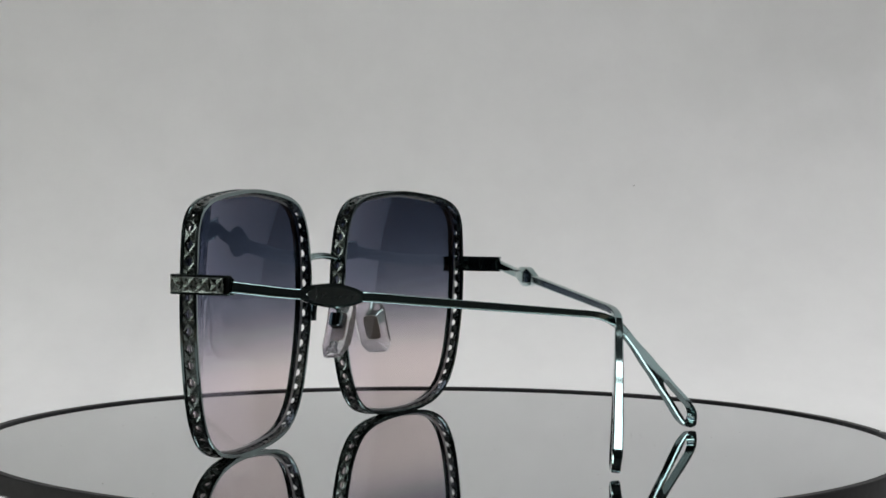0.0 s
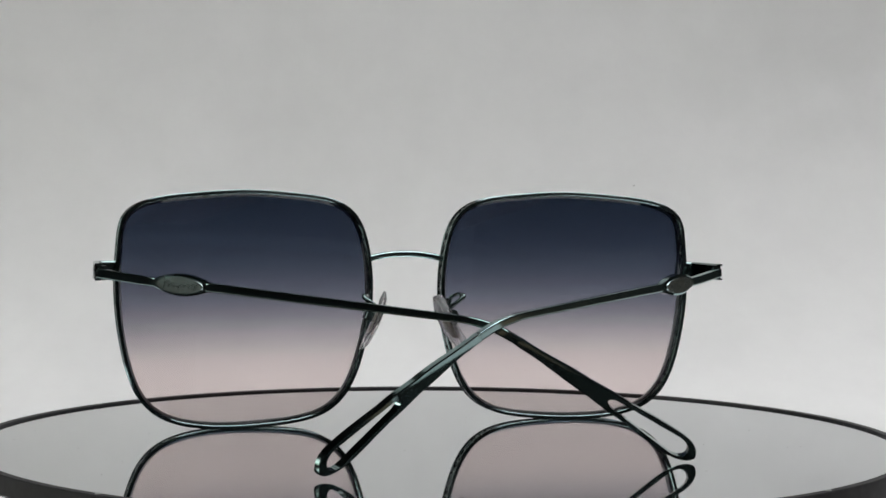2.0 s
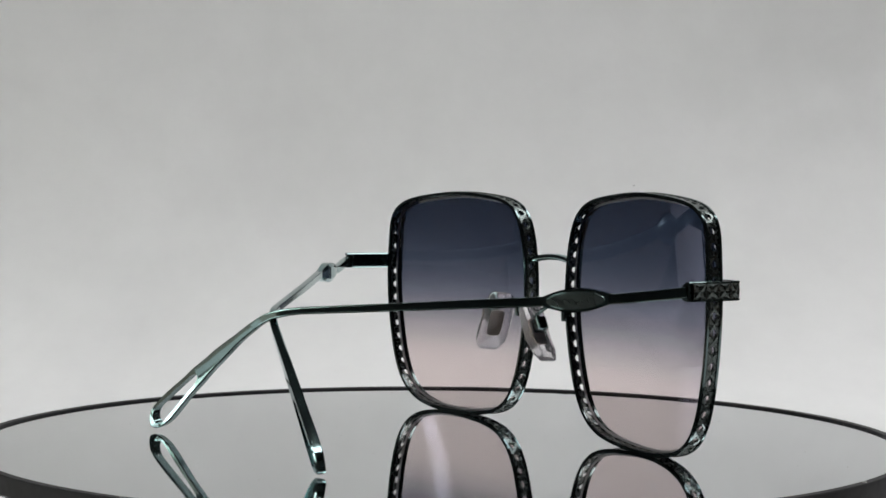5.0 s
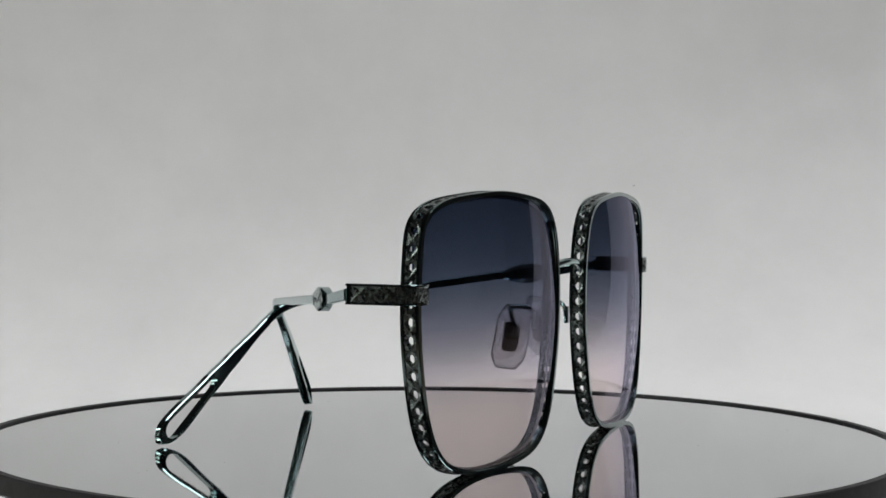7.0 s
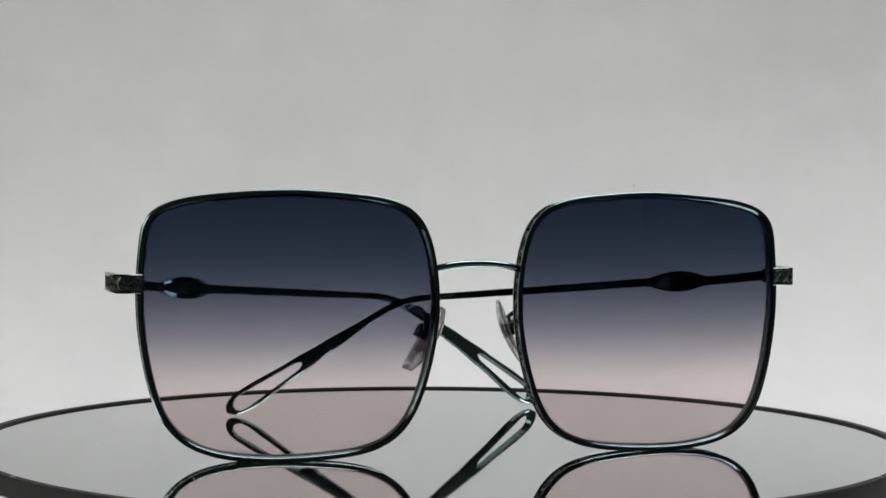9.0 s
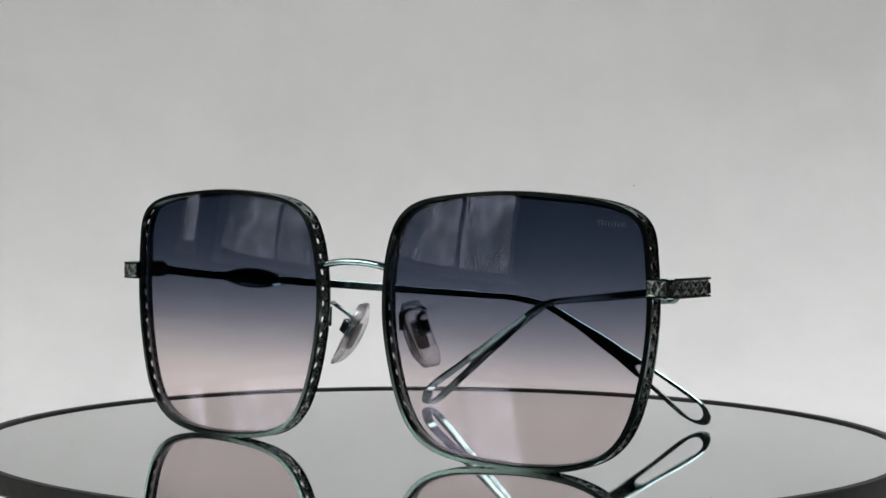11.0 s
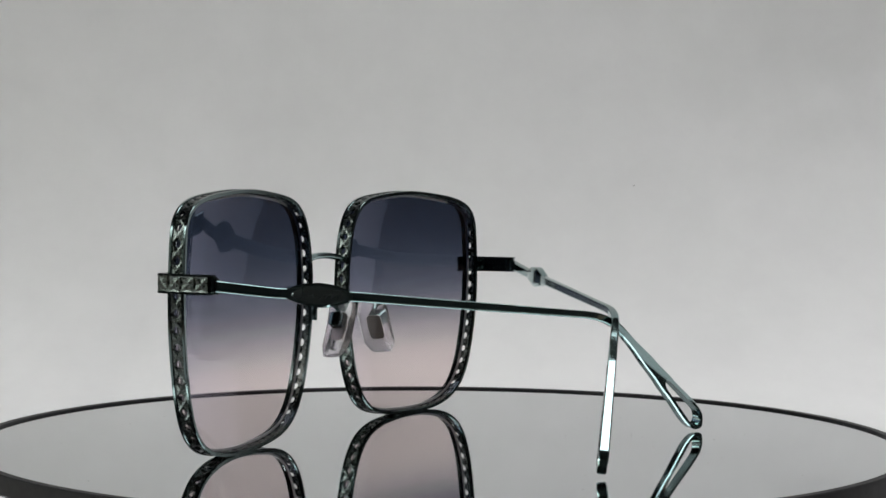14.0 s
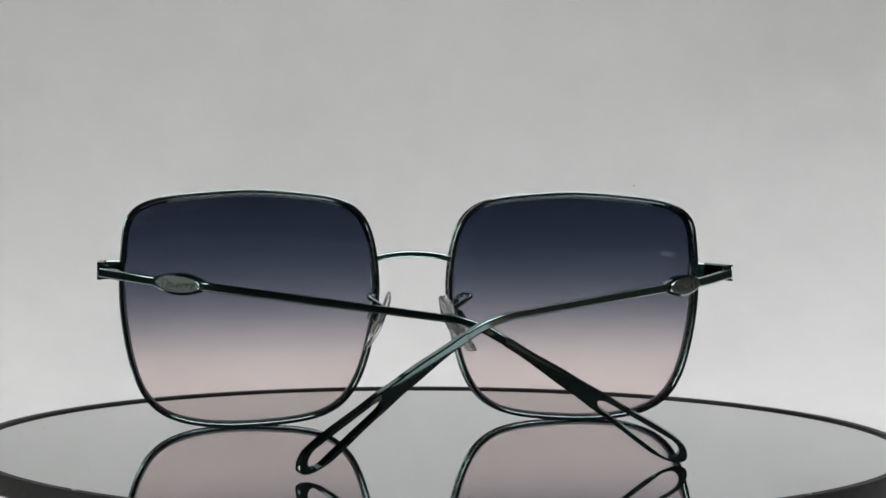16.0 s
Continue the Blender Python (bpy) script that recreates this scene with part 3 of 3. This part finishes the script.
    for l in stations:
        d = lerp_table(l, [(0, 0.80), (9, 0.82), (cut_at, 0.92), (full - 3, 1.0), (full, 0.85)])
        up_, dn_, sl = half(l, True), half(l, False), slot_half(l)
        mid_ = K + ear * l + bow(l)
        k = 0.24
        crown = lerp_table(l, [(0, 0.0), (8, 0.02), (cut_at - 4, 0.08), (full, 0.08)])
        row = []
        for a, b in ((up_, d - k), (up_ - k * min(1, up_), d), (sl, d + crown), (-sl, d + crown), (-dn_ + k * min(1, dn_), d), (-dn_, d - k),
                     (-dn_, -d + k), (-dn_ + k * min(1, dn_), -d), (-sl, -d - crown), (sl, -d - crown), (up_ - k * min(1, up_), -d), (up_, -d + k)):
            row.append(bm.verts.new(mid_ + e2 * a + nrm * b))
        rows.append((row, sl))
    for (a, sa), (b, sb) in zip(rows, rows[1:]):
        for j in range(12):
            if j in (2, 8):
                continue
            bm.faces.new((a[j], a[(j + 1) % 12], b[(j + 1) % 12], b[j]))
        if sa > 0 or sb > 0:
            bm.faces.new((a[2], b[2], b[9], a[9]))
            bm.faces.new((a[3], a[8], b[8], b[3]))
    bm.faces.new(rows[0][0])
    bm.faces.new(rows[-1][0])
    bmesh.ops.remove_doubles(bm, verts=bm.verts, dist=0.004)
    part("ear_loop", bm, TEAL, arm, "slotted teardrop temple end", sharp=24)
    # plaque
    bm = bmesh.new()
    ln = (Bk - F).length
    pth = [F + (Bk - F) * (i / 24) for i in range(25)]

    def plaque(i):
        s = math.sin(math.pi * i / 24)
        hh = 0.70 + 1.60 * s ** 0.95
        w = 0.58 + 0.72 * s ** 0.8
        return [(w, hh * 0.80), (w * 0.8, hh), (-w * 0.55, hh), (-w, hh * 0.6), (-w, -hh * 0.6), (-w * 0.55, -hh), (w * 0.8, -hh), (w, -hh * 0.80)] if side > 0 else \
            [(-w, hh * 0.80), (-w * 0.8, hh), (w * 0.55, hh), (w, hh * 0.6), (w, -hh * 0.6), (w * 0.55, -hh), (-w * 0.8, -hh), (-w, -hh * 0.80)]

    sweep(bm, pth, plaque)
    pl = part("plaque", bm, TEAL, arm, "polished lozenge plaque with an engraved mark", sharp=26)
    # flat oval face on the outer side
    t = (Bk - F).normalized()
    s = t.cross(up).normalized() * (1 if side > 0 else -1)
    w = s.cross(t).normalized()
    bm = bmesh.new()
    mid_ = (F + Bk) / 2
    rim_, top_ = [], []
    for i in range(48):
        a = 2 * math.pi * i / 48
        x, y = ln * 0.40 * math.cos(a), 1.75 * math.copysign(abs(math.sin(a)) ** 1.15, math.sin(a))
        rim_.append(bm.verts.new(mid_ + t * x + w * y + s * 1.15))
        top_.append(bm.verts.new(mid_ + t * x * 0.98 + w * y * 0.96 + s * 1.36))
    for i in range(48):
        bm.faces.new((rim_[i], rim_[(i + 1) % 48], top_[(i + 1) % 48], top_[i]))
    bm.faces.new(top_)
    part("plaque_face", bm, PLATE, arm, "satin oval face of the plaque")
    # engraved mark: a plain looping stroke
    t = (Bk - F).normalized()
    s = t.cross(up).normalized() * (1 if side > 0 else -1)
    w = s.cross(t).normalized()
    if w.z < 0:
        w = -w
    stroke = []
    for i in range(150):
        f = i / 149
        tall = 1.15 * math.exp(-(f / 0.13) ** 2) + 0.42 + 0.45 * math.exp(-((f - 0.93) / 0.06) ** 2) - 0.25 * math.exp(-((f - 0.42) / 0.06) ** 2)
        drop = -0.55 * math.exp(-((f - 0.45) / 0.05) ** 2)
        stroke.append(F + t * (ln * (0.20 + 0.60 * f) + 0.40 * math.sin(f * 44 + 0.9)) + w * (tall * math.cos(f * 44) + drop - 0.1 + 0.3 * math.exp(-(f / 0.13) ** 2)) + s * 1.365)
    bm = bmesh.new()
    sweep(bm, stroke, lambda i: oval(0.085, 0.05, 5), up=s)
    part("engraved_mark", bm, ENGRAVED, pl)
    # hinge
    bm = bmesh.new()
    d = (F - H).normalized()
    box_between(bm, H + d * 0.9, H + Vector((-side * 0.5, -1.6, 0)), 0.8, 1.2)
    for dz in (-1.05, 0, 1.05):
        sweep(bm, [H + Vector((-side * 0.7, -0.6, dz - 0.45)), H + Vector((-side * 0.7, -0.6, dz + 0.45))], lambda i: oval(0.95, 0.95, 14), up=Vector((0, 1, 0)))
    part("hinge", bm, TEAL_DARK, arm)
    return arm


def nose_pad(side, top, bottom):
    P = lambda q: side_point(side, *q)
    a, b = P(top), P(bottom)
    e1 = (b - a).normalized()
    across = Vector((side * 0.22, 0.97, 0.0))
    nrm = e1.cross(across).normalized() * side
    across = nrm.cross(e1).normalized()
    if across.y < 0:
        across = -across
    if nrm.x * side > 0:
        nrm = -nrm                               # faces the nose
    c, ln = (a + b) / 2, (b - a).length
    bm = bmesh.new()
    out = []
    n = 40
    for lay, (grow, off) in enumerate(((0.78, -0.75), (1.0, -0.25), (1.0, 0.2), (0.82, 0.7))):
        row = []
        for i in range(n):
            a = 2 * math.pi * (i + 0.5) / n
            p, q = math.cos(a), math.sin(a)
            size = (abs(p) ** 36 + abs(q) ** 36 + ((abs(p) + abs(q)) / 1.6) ** 36) ** (1 / 36) / grow
            p, q = p * ln / 2 / size, q * 3.6 / size
            sag = -0.9 * (p / (ln / 2)) ** 2
            row.append(bm.verts.new(c + e1 * p + across * q + nrm * (off + sag)))
        out.append(row)
    for r, q in zip(out, out[1:]):
        for i in range(n):
            bm.faces.new((r[i], r[(i + 1) % n], q[(i + 1) % n], q[i]))
    bm.faces.new(out[0])
    bm.faces.new(out[-1])
    pad = part("nose_pad", bm, SILICONE, GLASSES, "clear octagonal silicone nose pad")
    # metal insert and its box
    bm = bmesh.new()
    path = [c + nrm * -0.15, c + nrm * 0.05, c + nrm * 0.3]
    sweep(bm, path, lambda i: [(x, y) for x, y in oval(1.65, 3.1, 16, 5)], up=e1)
    part("insert", bm, INSERT, pad, "brownish metal insert plate")
    bm = bmesh.new()
    k = c - nrm * 1.5 - e1 * 1.0
    box_between(bm, k - e1 * 1.45, k + e1 * 1.45, 1.3, 1.6)
    part("pad_box", bm, TEAL_DARK, pad)
    # arm
    bm = bmesh.new()
    path = bezier([P((9.5, 0.6, 27.4)), P((9.9, 1.2, 28.8)), P((10.6, 2.6, 29.5)), P((11.3, 4.2, 29.5)), P((11.6, 5.2, 29.0)), k - e1 * 2.3 + Vector((side * 0.1, 0, 0)), k - e1 * 0.8], 6)
    sweep(bm, path, lambda i: oval(0.45, 0.5, 10), up=Vector((side, 0.1, 0.1)).normalized())
    box_between(bm, P((9.5, 0.45, 28.6)), P((9.7, 0.45, 25.0)), 0.45, 0.55)
    part("pad_arm", bm, TEAL_DARK, GLASSES)


for SIDE in (1, -1):
    band = part("rim", rim_band(SIDE), LATTICE, GLASSES, "pierced rim band with a diamond lattice", smooth=False)
    part("front_edge", rim_wire(SIDE, -BAND - 0.12, 0.34, -0.92, 0.06), TEAL_DARK, band)
    part("rear_edge", rim_wire(SIDE, BAND + 0.12, 0.32, -0.78, 0.06), TEAL_DARK, band)
    part("lens_groove", rim_wire(SIDE, -1.15, 0.28, -1.10, -0.86), TEAL_DARK, band)
    part("lens_bevel", rim_wire(SIDE, -0.16, 0.19, -1.42, -0.92), FROST, band, "frosted ground edge of the lens")
    lens = part("lens", lens_mesh(SIDE), LENS, GLASSES, "gradient lens, navy above fading to pink below")
    if SIDE == 1:
        bm = bmesh.new()
        mark = []
        for i in range(60):
            x, z = 56.0 + 5.2 * i / 59 + 0.2 * math.sin(i * 0.9), 47.4 - 0.5 * i / 59 + 0.42 * math.cos(i * 0.9)
            mark.append(side_point(1, x, lens_depth(1, x, z) - 0.012, z))
        sweep(bm, mark, lambda i: oval(0.028, 0.012, 5), up=Vector((0, 1, 0)))
        part("etched_mark", bm, ETCH, lens, "faint pale etched mark")

for SIDE, LEVEL in ((1, 35.55), (-1, 34.75)):
    piece = part("end_piece", end_piece(SIDE, LEVEL), TEAL_DARK, GLASSES)
    part("diamond_relief", end_relief(SIDE, LEVEL), LATTICE, piece, "dark embossed diamond relief", smooth=False)
temple(1, (71.2, 13.6, 35.3), (60.8, 21.7, 33.8), (50.1, 30.9, 32.9), (1.9, 64.7, 27.6), (-21.7, 68.5, 12.6), (-38.7, 72.0, 1.0))
temple(-1, (71.2, 13.4, 34.6), (60.4, 22.1, 33.1), (48.5, 30.8, 32.1), (1.4, 65.3, 28.2), (-21.7, 70.9, 12.9), (-38.3, 76.6, 1.3))
nose_pad(1, (6.4, 6.4, 30.2), (12.0, 6.6, 17.2))
nose_pad(-1, (4.3, 6.6, 29.0), (11.5, 6.2, 16.4))


def bridge():
    bm = bmesh.new()
    path = bezier([side_point(1, x, -2.5 - 0.8 * (1 - (x / 9.3) ** 2), 37.35 + 1.25 * (1 - (abs(x) / 9.3) ** 2.3)) for x in (9.3, 6.5, 3.0, 0.0, -3.0, -6.5, -9.3)], 6)
    sweep(bm, path, lambda i: oval(0.85, 0.72, 16, 2.8))
    part("bridge", bm, TEAL, GLASSES)


bridge()


# ---- what moves ----
def turn(t):
    """Degrees by which the turntable stands at t seconds."""
    return 7.846 - 25.941 * t - 0.01083 * (t - 8.0) ** 2 - 119.06


def motions():
    rows = [(i * 0.5, pose(0, 0, 0, 0, 0, turn(i * 0.5))) for i in range(33)]
    walk(TURNTABLE, rows)
    walk(GLASSES, rows)


motions()
